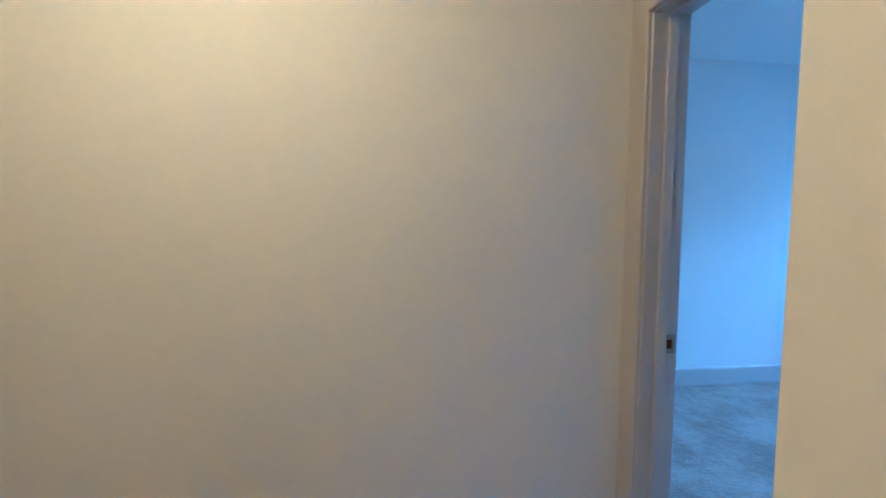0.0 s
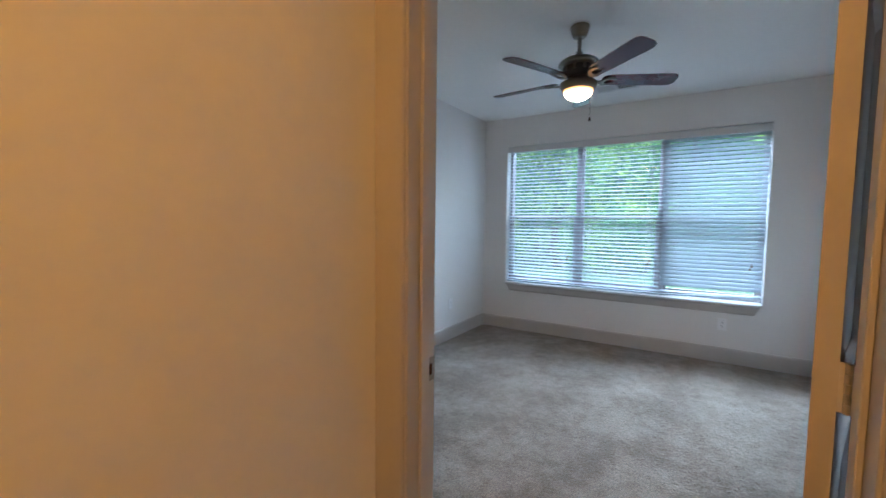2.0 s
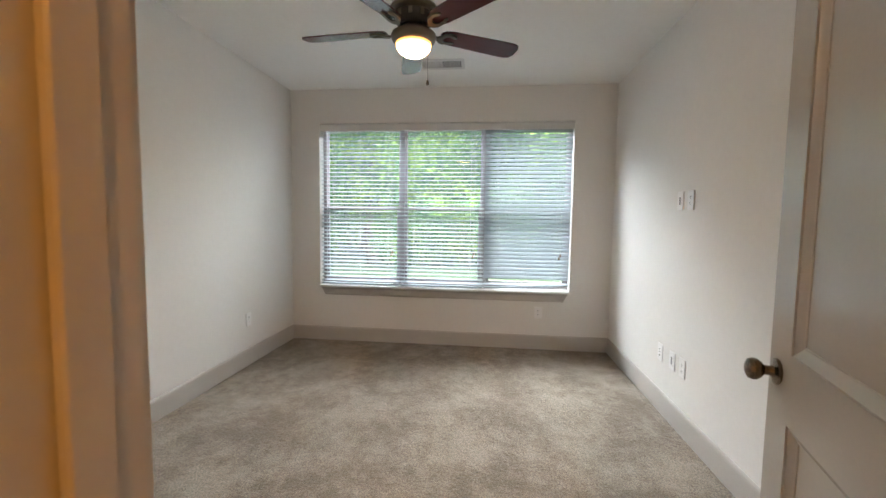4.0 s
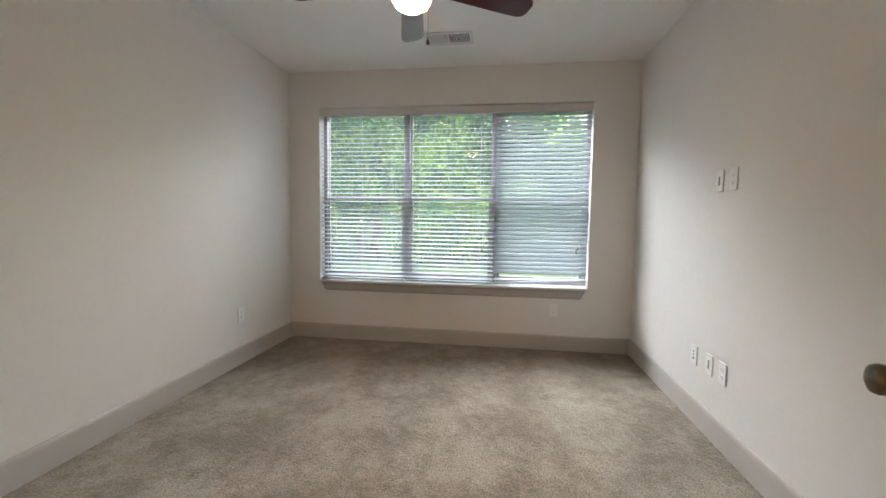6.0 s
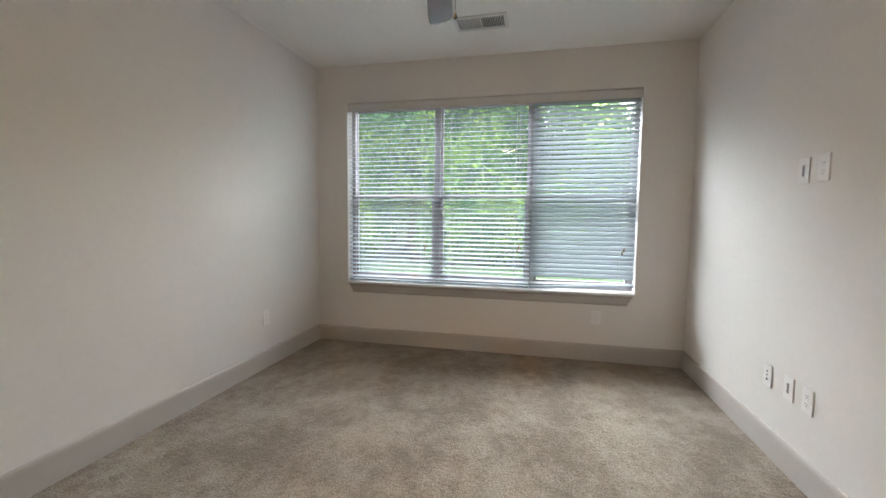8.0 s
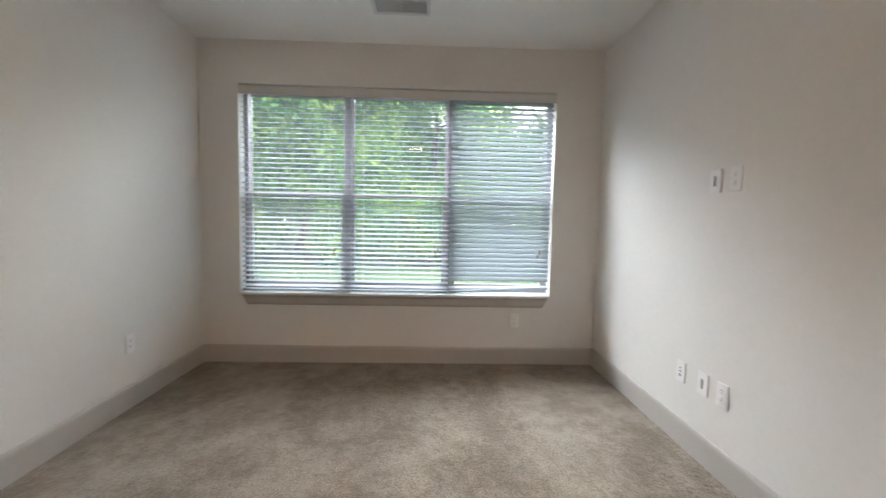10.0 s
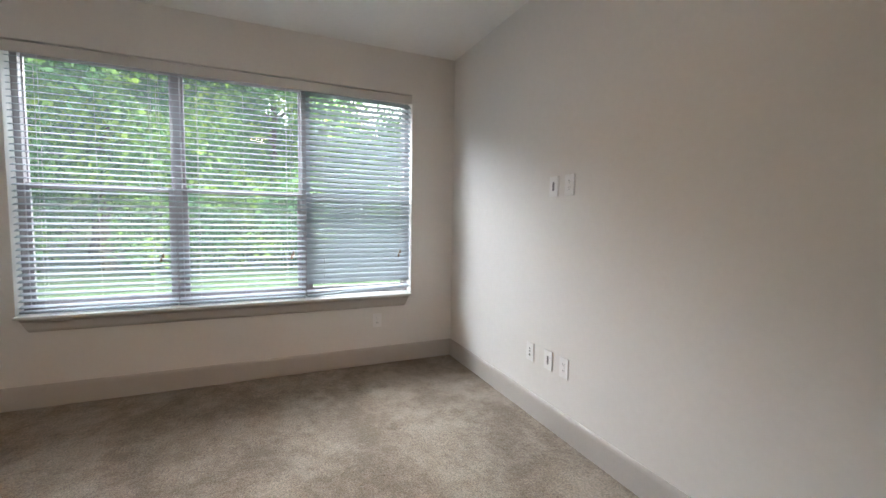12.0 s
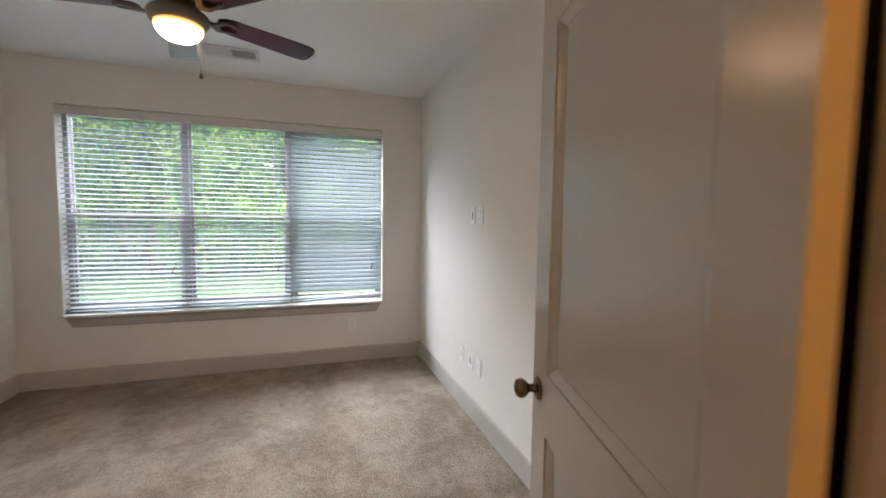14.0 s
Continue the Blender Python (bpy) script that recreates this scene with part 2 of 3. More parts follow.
def glass_material():
    m = bpy.data.materials.new("window glass")
    m.use_nodes = True
    nt = m.node_tree
    for n in list(nt.nodes):
        nt.nodes.remove(n)
    out = nt.nodes.new("ShaderNodeOutputMaterial")
    mix = nt.nodes.new("ShaderNodeMixShader")
    clear, gloss, fres = nt.nodes.new("ShaderNodeBsdfTransparent"), nt.nodes.new("ShaderNodeBsdfGlossy"), nt.nodes.new("ShaderNodeFresnel")
    gloss.inputs["Roughness"].default_value = 0.03
    fres.inputs["IOR"].default_value = 1.5
    clear.inputs["Color"].default_value = (0.94, 0.97, 0.95, 1)
    nt.links.new(fres.outputs[0], mix.inputs[0])
    nt.links.new(clear.outputs[0], mix.inputs[1])
    nt.links.new(gloss.outputs[0], mix.inputs[2])
    # a thin pale translucent film that puts veiling glare into the panes
    veil, film = nt.nodes.new("ShaderNodeBsdfTranslucent"), nt.nodes.new("ShaderNodeMixShader")
    veil.inputs["Color"].default_value = (0.72, 0.82, 0.86, 1)
    film.inputs[0].default_value = 0.009
    nt.links.new(mix.outputs[0], film.inputs[1])
    nt.links.new(veil.outputs[0], film.inputs[2])
    nt.links.new(film.outputs[0], out.inputs[0])
    return m


def screen_material():
    """Fine mesh: mostly open, with pale threads too fine to tell apart."""
    m = surface("insect screen", (0.05, 0.052, 0.055), 0.8, vary=0.05, scale=3, fine=300)
    nt = m.node_tree
    holes, mixer = nt.nodes.new("ShaderNodeBsdfTransparent"), nt.nodes.new("ShaderNodeMixShader")
    mixer.inputs[0].default_value = 0.84
    back, both = nt.nodes.new("ShaderNodeBsdfTranslucent"), nt.nodes.new("ShaderNodeMixShader")
    back.inputs["Color"].default_value = (0.05, 0.052, 0.055, 1)
    both.inputs[0].default_value = 0.5
    nt.links.new(nt.nodes["Principled BSDF"].outputs[0], both.inputs[1])
    nt.links.new(back.outputs[0], both.inputs[2])
    nt.links.new(both.outputs[0], mixer.inputs[1])
    nt.links.new(holes.outputs[0], mixer.inputs[2])
    nt.links.new(mixer.outputs[0], nt.nodes["Material Output"].inputs[0])
    return m


def leaf_material(name, base, light):
    m = bpy.data.materials.new(name)
    m.use_nodes = True
    nt = m.node_tree
    p = nt.nodes["Principled BSDF"]
    out = nt.nodes["Material Output"]
    geo = nt.nodes.new("ShaderNodeNewGeometry")
    ramp = nt.nodes.new("ShaderNodeValToRGB")
    ramp.color_ramp.elements[0].color, ramp.color_ramp.elements[1].color = (*base, 1), (*light, 1)
    # each leaf differs, and whole boughs are younger or older
    bough, sway, both = nt.nodes.new("ShaderNodeTexNoise"), nt.nodes.new("ShaderNodeMapRange"), nt.nodes.new("ShaderNodeMath")
    bough.inputs["Scale"].default_value, bough.inputs["Detail"].default_value = 0.8, 2.0
    nt.links.new(geo.outputs["Position"], bough.inputs["Vector"])
    nt.links.new(bough.outputs["Fac"], sway.inputs["Value"])
    sway.inputs["From Min"].default_value, sway.inputs["From Max"].default_value = 0.38, 0.64
    sway.inputs["To Max"].default_value = 1.2
    both.operation = "MULTIPLY"
    nt.links.new(geo.outputs["Random Per Island"], both.inputs[0])
    nt.links.new(sway.outputs["Result"], both.inputs[1])
    nt.links.new(both.outputs[0], ramp.inputs[0])
    nt.links.new(ramp.outputs[0], p.inputs["Base Color"])
    p.inputs["Roughness"].default_value = 0.6
    p.inputs["Specular IOR Level"].default_value = 0.2
    tr = nt.nodes.new("ShaderNodeBsdfTranslucent")
    nt.links.new(ramp.outputs[0], tr.inputs[0])
    mix = nt.nodes.new("ShaderNodeMixShader")
    mix.inputs[0].default_value = 0.45
    nt.links.new(p.outputs[0], mix.inputs[1])
    nt.links.new(tr.outputs[0], mix.inputs[2])
    nt.links.new(mix.outputs[0], out.inputs[0])
    return m


BLADE, CARPET, GLASS, SCREEN = wood_dark(), carpet_material(), glass_material(), screen_material()
LEAF = leaf_material("leaves", (0.085, 0.22, 0.085), (0.40, 0.58, 0.10))


# ---- structure ----
def structure(name, bm, material, label, category):
    return tagged(mesh_object(name, bm, material), label, category, kind="structure")


def carpet(name, x0, x1, y0, y1, step, label):
    """A sheet with an uneven pile."""
    rng = np.random.default_rng(4)
    X, Y = np.meshgrid(np.arange(x0, x1 + step, step), np.arange(y0, y1 + step, step), indexing="ij")
    Z = rng.normal(0, 0.0008, X.shape)
    Z = 0.55 * Z + 0.45 * (np.roll(Z, 1, 0) + np.roll(Z, 1, 1))
    Z += 0.0025 * np.sin(X * 9 + 1.3 * np.sin(Y * 5)) * np.sin(Y * 7 + np.sin(X * 4))
    X, Y = X + rng.normal(0, 0.0018, X.shape), Y + rng.normal(0, 0.0018, X.shape)
    n, k = X.shape
    idx = np.arange(n * k).reshape(n, k)
    quads = np.stack([idx[:-1, :-1], idx[1:, :-1], idx[1:, 1:], idx[:-1, 1:]], -1).reshape(-1, 4)
    me = bpy.data.meshes.new(name)
    me.from_pydata(np.stack([X, Y, Z], -1).reshape(-1, 3).tolist(), [], quads.tolist())
    me.materials.append(CARPET)
    return tagged(new(name, me), label, "carpet", kind="structure")


carpet("floor", XD0 + 0.004, XW + 0.006, YR - 0.006, YL + 0.006, 0.0085, "beige cut-pile carpet with faint vacuum marks")
carpet("floor_hall", -2.11, XD0, -1.91, YH + 0.01, 0.04, "beige cut-pile carpet of the hall")
structure("subfloor", box(XD0, XW + 0.2, YR - 0.12, YL + 0.12, -0.25, -0.02), CONCRETE, "plain slab under the bedroom carpet", "floor")
structure("subfloor_hall", box(-2.2, XD0 - 0.001, -2.0, YH + 0.12, -0.25, -0.02), CONCRETE, "plain slab under the hall carpet", "floor")

# window wall: four pieces round the opening
bm = box(XW, XW + 0.20, YR - 0.12, YL + 0.12, -0.1, WZ0)
box(XW, XW + 0.20, YR - 0.12, YL + 0.12, WZ1, CEIL + 0.1, bm=bm)
box(XW, XW + 0.20, YR - 0.12, WY0, WZ0, WZ1, bm=bm)
box(XW, XW + 0.20, WY1, YL + 0.12, WZ0, WZ1, bm=bm)
structure("wall_window", bm, WALL, "off-white painted wall round a wide window", "wall")
structure("wall_left", box(XD1, XW - 0.001, YL, YL + 0.12, -0.1, CEIL + 0.1), WALL, "off-white painted drywall side wall", "wall")
structure("wall_right", box(XD1, XW - 0.001, YR - 0.12, YR, -0.1, CEIL + 0.1), WALL, "off-white painted drywall side wall with cover plates", "wall")
bm = box(XD0, XD1, JL + 0.019, YL + 0.12, -0.1, CEIL + 0.1)
box(XD0, XD1, YR - 0.12, JR - 0.019, -0.1, CEIL + 0.1, bm=bm)
box(XD0, XD1, JR - 0.019, JL + 0.019, HEAD + 0.019, CEIL + 0.1, bm=bm)
structure("wall_door", bm, WALL, "off-white painted wall with the bedroom doorway", "wall")
structure("wall_hall_far", box(-2.1, XD0 - 0.001, YH, YH + 0.12, -0.1, CEIL + 0.1), WALL, "plain beige-lit painted hall wall", "wall")
bm = box(NX, XD0 - 0.001, NY - 0.12, NY, -0.1, CEIL + 0.1)
box(NX, NX + 0.12, -1.9, NY - 0.12, -0.1, CEIL + 0.1, bm=bm)
structure("wall_passage", bm, WALL, "painted passage wall with an outside corner", "wall")
structure("wall_hall_near", box(-2.1, NX, -2.0, -1.9, -0.1, CEIL + 0.1), WALL, "plain painted hall end wall", "wall")
structure("wall_hall_side", box(-2.2, -2.1, -2.0, YH + 0.12, -0.1, CEIL + 0.1), WALL, "plain painted hall side wall", "wall")
structure("ceiling", box(XD0 + 0.001, XW - 0.0005, YR + 0.0005, YL - 0.0005, CEIL, CEIL + 0.09), CEILING, "white lightly textured painted ceiling", "ceiling")
structure("ceiling_hall", box(-2.0995, XD0 - 0.002, -1.8995, YH - 0.0005, CEIL, CEIL + 0.09), CEILING, "white painted hall ceiling", "ceiling")


def baseboard(name, a, b, inward):
    """A moulded board from a to b whose back lies on the wall."""
    sec = [(0, 0.0), (0.014, 0.0), (0.014, BASE - 0.022), (0.012, BASE - 0.010), (0.007, BASE - 0.002), (0.0, BASE)]
    pts = [((*p, 0), (*inward, 0), (0, 0, 1)) for p in (a, b)]
    return structure(name, sweep(pts, sec), TRIM, "tall greige painted baseboard", "baseboard")


G = 0.0006
baseboard("baseboard_window", (XW - G, YR), (XW - G, YL), (-1, 0))
baseboard("baseboard_left", (XD1 + 0.015, YL - G), (XW - 0.015, YL - G), (0, -1))
baseboard("baseboard_right", (XD1 + 0.015, YR + G), (XW - 0.015, YR + G), (0, 1))
baseboard("baseboard_door_left", (XD1 + G, JL + 0.072), (XD1 + G, YL - 0.015), (1, 0))
baseboard("baseboard_door_right", (XD1 + G, YR), (XD1 + G, JR - 0.072), (1, 0))
baseboard("baseboard_hall", (-2.1, YH - G), (XD0 - 0.02, YH - G), (0, -1))
baseboard("baseboard_passage", (NX - G, -1.9), (NX - G, NY), (-1, 0))


# ---- doorway ----
def door_frame():
    f = thing("door_frame", (XD0, (JL + JR) / 2, 0), "greige painted door lining and casing with stops", "door frame", kind="structure")
    def piece(name, bm, mat=TRIM, label=""):
        ob = part(name, bm, mat, f, label)
        ob.matrix_parent_inverse = Matrix.Translation(-f.location)
        return ob
    x0, x1 = XD0 - 0.002, XD1 + 0.002
    piece("jamb", box(x0, x1, JL, JL + 0.018, 0, HEAD + 0.018, 0.002))
    piece("jamb", box(x0, x1, JR - 0.018, JR, 0, HEAD + 0.018, 0.002))
    piece("head_jamb", box(x0, x1, JR, JL, HEAD, HEAD + 0.018, 0.002))
    s0, s1 = XD0 + 0.049, XD1 - 0.036
    piece("door_stop", box(s0, s1, JL - 0.011, JL - 0.0005, 0, HEAD - 0.001, 0.002))
    piece("door_stop", box(s0, s1, JR + 0.0005, JR + 0.011, 0, HEAD - 0.001, 0.002))
    piece("door_stop", box(s0, s1, JR + 0.012, JL - 0.012, HEAD - 0.011, HEAD - 0.0005, 0.002))
    # casings, hall side and room side: a moulded board on three sides
    w = 0.0899
    sec = [(0.0, 0.0), (0.0, 0.012), (0.003, 0.0155), (0.010, 0.017), (w - 0.006, 0.0175), (w, 0.0165), (w, 0.0)]
    for xf, d in ((XD0 - 0.0006, -1), (XD1 + 0.0006, 1)):
        e = 0.006
        for nm, a, b, ac0, ac1 in (
                ("casing", (xf, JL + e, 0), (xf, JL + e, HEAD + e), (0, 1, 0), (0, 1, 1)),
                ("casing", (xf, JR - e, 0), (xf, JR - e, HEAD + e), (0, -1, 0), (0, -1, 1)),
                ("head_casing", (xf, JR - e, HEAD + e), (xf, JL + e, HEAD + e), (0, -1, 1), (0, 1, 1))):
            piece(nm, sweep([(a, ac0, (d, 0, 0)), (b, ac1, (d, 0, 0))], sec))
    # strike plate on the latch side
    st = part("strike_plate", box(XD1 - 0.048, XD1 + 0.0035, JL - 0.0018, JL + 0.001, 0.954, 1.022, 0.0006), STRIKE, f, "worn metal strike plate")
    st.matrix_parent_inverse = Matrix.Translation(-f.location)
    for z in (0.272, 1.122, 1.872):
        piece("hinge_leaf", box(XD1 - 0.030, XD1 + 0.012, JR - 0.0005, JR + 0.0016, z - 0.045, z + 0.045, 0.0006), TRIM, "painted-over hinge leaf")
    hole = part("latch_hole", box(XD1 - 0.036, XD1 - 0.010, JL - 0.0024, JL + 0.0005, 0.972, 1.004, 0.0004), MORTISE, st, "dark bored wooden latch hole")
    for z in (0.962, 1.014):
        part("screw", box(XD1 - 0.034, XD1 - 0.028, JL - 0.0026, JL - 0.0012, z - 0.003, z + 0.003, 0.0005), SLOT, st)
    return f


door_frame()


def panel_leaf(width, height, t, y0):
    """A door leaf with two moulded sunk panels on both faces."""
    bm = bmesh.new()
    us = [0.0, 0.118, width - 0.122, width]
    vs = [0.0, 0.235, 0.872, 1.040, 1.955, height]
    def skin(y, s):
        grid = {}
        for i, u in enumerate(us):
            for j, v in enumerate(vs):
                grid[i, j] = bm.verts.new((u, y, v))
        for i in range(3):
            for j in range(5):
                c = [grid[i, j], grid[i + 1, j], grid[i + 1, j + 1], grid[i, j + 1]]
                if i == 1 and j in (1, 3):
                    u0, u1, v0, v1 = us[1], us[2], vs[j], vs[j + 1]
                    prev = c
                    for inset, depth in ((0.0015, 0.0045), (0.006, 0.0060), (0.016, 0.0108), (0.024, 0.0148), (0.028, 0.0152), (0.029, 0.0172)):
                        ring = [bm.verts.new((a, y - s * depth, b)) for a, b in ((u0 + inset, v0 + inset), (u1 - inset, v0 + inset), (u1 - inset, v1 - inset), (u0 + inset, v1 - inset))]
                        for k in range(4):
                            bm.faces.new((prev[k], prev[(k + 1) % 4], ring[(k + 1) % 4], ring[k]))
                        prev = ring
                    bm.faces.new(prev)
                else:
                    bm.faces.new(c)
        return grid
    a, b = skin(y0 + t, 1), skin(y0, -1)
    for i in range(3):
        for j in (0, 5):
            bm.faces.new((a[i, j], a[i + 1, j], b[i + 1, j], b[i, j]))
    for j in range(5):
        for i in (0, 3):
            bm.faces.new((a[i, j], a[i, j + 1], b[i, j + 1], b[i, j]))
    bmesh.ops.recalc_face_normals(bm, faces=bm.faces[:])
    return bm


def knob(bm, x, y, z, s):
    """Rosette, neck and knob along y (s is the way it points)."""
    tmp = lathe([(0.0, 0.0), (0.031, 0.0), (0.033, 0.004), (0.030, 0.008), (0.015, 0.011), (0.012, 0.018), (0.012, 0.030), (0.020, 0.036), (0.0265, 0.045), (0.0275, 0.054), (0.024, 0.063), (0.014, 0.068), (0.0, 0.069)], 28)
    tmp.transform(Matrix.Translation((x, y, z)) @ Matrix.Rotation(radians(-90 * s), 4, "X"))
    me = bpy.data.meshes.new("tmp")
    tmp.to_mesh(me)
    tmp.free()
    bm.from_mesh(me)
    bpy.data.meshes.remove(me)


def hinge_plate(x, reach, z, r=0.013):
    """One leaf of a butt hinge, from the pin out to reach, its far corners rounded."""
    bm = bmesh.new()
    ring = [(0.0, -0.045), (0.0, 0.045)]
    for c, start in ((0.045 - r, 90), (r - 0.045, 0)):
        for k in range(6):
            a = radians(start - 18 * k)
            ring.append((reach - r + r * math.cos(a), c + r * math.sin(a)))
    faces = [[bm.verts.new((xx, y, z + q)) for y, q in ring] for xx in (x, x + 0.0026)]
    bm.faces.new(faces[0])
    bm.faces.new(faces[1][::-1])
    for k in range(len(ring)):
        n = (k + 1) % len(ring)
        bm.faces.new((faces[0][k], faces[1][k], faces[1][n], faces[0][n]))
    bmesh.ops.recalc_face_normals(bm, faces=bm.faces[:])
    return bm


def door():
    d = thing("door_1", (XD1 + 0.014, JR + 0.004, 0.012), "greige two-panel door standing open into the bedroom", "door", kind="structure")
    d.rotation_euler = (0, 0, radians(-15.5))
    w, h, t, y0 = 0.826, 2.078, 0.035, 0.014
    leaf = smooth(part("door_leaf", panel_leaf(w, h, t, y0), DOORPAINT, d), 20)
    for s, y in ((1, y0 + t), (-1, y0)):
        bm = bmesh.new()
        knob(bm, w - 0.056, y, 0.980, s)
        smooth(part("knob", bm, NICKEL, leaf, "round satin nickel door knob"), 40)
    part("latch_plate", box(w - 0.0005, w + 0.0012, y0 + 0.005, y0 + t - 0.005, 0.955, 1.012), STEEL, leaf)
    for z in (0.26, 1.11, 1.86):
        hinge = smooth(part("hinge", hinge_plate(0.0014, y0 + 0.030, z), TRIM, d, "painted-over butt hinge with rounded corners"), 30)
        for k in range(5):
            smooth(part("knuckle", tube((0, 0, z - 0.045 + k * 0.0182), (0, 0, z - 0.0282 + k * 0.0182), 0.0066, 14), TRIM, hinge), 40)
        for yy, zz in ((y0 + 0.010, -0.032), (y0 + 0.020, 0.0), (y0 + 0.010, 0.032)):
            bm = lathe([(0, 0.0012), (0.0026, 0.001), (0.0034, 0.0), (0, 0)], 10)
            bm.transform(Matrix.Translation((0.0012, yy, z + zz)) @ Matrix.Rotation(radians(-90), 4, "Y"))
            part("screw", bm, DARKSTEEL, hinge)
    return d


door()


def gap_board():
    """A plain upright board, added behind the open door so the hinge gap reads dark."""
    b = thing("gap_board", (1.46, 0.21, 0), "tall dark board added behind the open door to blacken the hinge gap", "board")
    part("board", box(-0.012, 0.012, -0.28, 0.297, 0.0, 2.02, 0.003, 2), GAPDARK, b)
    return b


gap_board()


# ---- window ----
def window():
    w = thing("window_1", (XW, (WY0 + WY1) / 2, WZ0), "wide triple double-hung window with greige vinyl frames", "window", kind="structure")
    inv = Matrix.Translation(-w.location)
    def piece(name, bm, mat, label="", parent=None):
        ob = part(name, bm, mat, parent or w, label)
        ob.matrix_parent_inverse = Matrix() if parent else inv.copy()
        return ob
    piece("window_sill", box(XW - 0.066, XW + 0.115, WY0 + 0.010, WY1 - 0.011, WZ0 - 0.016, WZ0 + 0.004, 0.004, 2), STOOL, "painted white window stool")
    # apron with bevelled ends
    bm = bmesh.new()
    z1, z0 = WZ0 - 0.0165, WZ0 - 0.112
    pr = [(0.020, z1), (0.020, z1 - 0.014), (0.014, z1 - 0.026), (0.014, z0 + 0.02), (0.010, z0 + 0.006), (0.004, z0)]
    ring = []
    for y, sgn in ((WY0 + 0.014, 1), (WY1 - 0.015, -1)):
        ring.append([bm.verts.new((XW - d, y + sgn * (0.050 * (z1 - z) / (z1 - z0)), z)) for d, z in pr] + [bm.verts.new((XW - 0.0006, y + sgn * 0.05, z0)), bm.verts.new((XW - 0.0006, y, z1))])
    for k in range(8):
        bm.faces.new((ring[0][k], ring[0][(k + 1) % 8], ring[1][(k + 1) % 8], ring[1][k]))
    bm.faces.new(ring[0])
    bm.faces.new(ring[1][::-1])
    bmesh.ops.recalc_face_normals(bm, faces=bm.faces[:])
    piece("apron", bm, TRIM, "greige apron moulding under the sill")
    x0, x1 = XW + 0.112, XW + 0.185
    n = 3
    step = (WY1 - WY0) / n
    zmid = 1.478
    piece("frame_head", box(x0, x1, WY0, WY1, WZ1 - 0.040, WZ1, 0.003), VINYL)
    piece("frame_foot", box(x0, x1, WY0, WY1, WZ0 + 0.0045, WZ0 + 0.042, 0.003), VINYL)
    for k in range(n + 1):
        y = WY0 + k * step
        a, b = (y, y + 0.038) if k == 0 else (y - 0.038, y) if k == n else (y - 0.026, y + 0.026)
        piece("mullion", box(x0 - 0.004, x1 + 0.002, a, b, WZ0 + 0.0045, WZ1, 0.003), VINYL)
    for k in range(n):
        a, b = WY0 + k * step + 0.028, WY0 + (k + 1) * step - 0.028
        for nm, xa, xb, za, zb in (("upper_sash", x0 + 0.040, x0 + 0.066, zmid - 0.018, WZ1 - 0.038), ("lower_sash", x0 + 0.010, x0 + 0.036, WZ0 + 0.040, zmid + 0.020)):
            t = 0.018 if nm == "upper_sash" else 0.032
            bm = box(xa, xb, a, a + t, za, zb, 0.002)
            box(xa, xb, b - t, b, za, zb, 0.002, bm=bm)
            box(xa, xb, a + t, b - t, za, za + 0.036, 0.002, bm=bm)
            box(xa, xb, a + t, b - t, zb - (0.020 if nm == "upper_sash" else 0.038), zb, 0.002, bm=bm)
            sash = piece(nm, bm, VINYL)
            pane = piece("pane", box((xa + xb) / 2 - 0.002, (xa + xb) / 2 + 0.002, a + t - 0.004, b - t + 0.004, za + 0.03, zb - 0.016), GLASS, "", sash)
            pane.visible_shadow = False
            if nm == "lower_sash":
                mesh = piece("insect_screen", box(x1 - 0.004, x1 - 0.003, a + 0.004, b - 0.004, za, zb - 0.02), SCREEN, "fine grey insect screen", sash)
                mesh.visible_shadow = False
    return w


window()


# ---- blinds ----
def slat_mesh(length, name="slat"):
    """A thin crowned slat along y, 50 mm deep along x."""
    bm = bmesh.new()
    top, bot = [], []
    for k in range(7):
        u = -1 + k / 3
        zz = 0.0022 * (1 - u * u)
        top.append((0.025 * u, zz + 0.0014))
        bot.append((0.025 * u, zz - 0.0014))
    sec = top + bot[::-1]
    rings = [[bm.verts.new((x, y, z)) for x, z in sec] for y in (-length / 2, length / 2)]
    m = len(sec)
    for k in range(m):
        bm.faces.new((rings[0][k], rings[0][(k + 1) % m], rings[1][(k + 1) % m], rings[1][k]))
    bm.faces.new(rings[0][::-1])
    bm.faces.new(rings[1])
    bmesh.ops.recalc_face_normals(bm, faces=bm.faces[:])
    me = bpy.data.meshes.new(name)
    bm.to_mesh(me)
    bm.free()
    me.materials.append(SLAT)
    return me


XB = XW + 0.046
PITCH = 0.0425


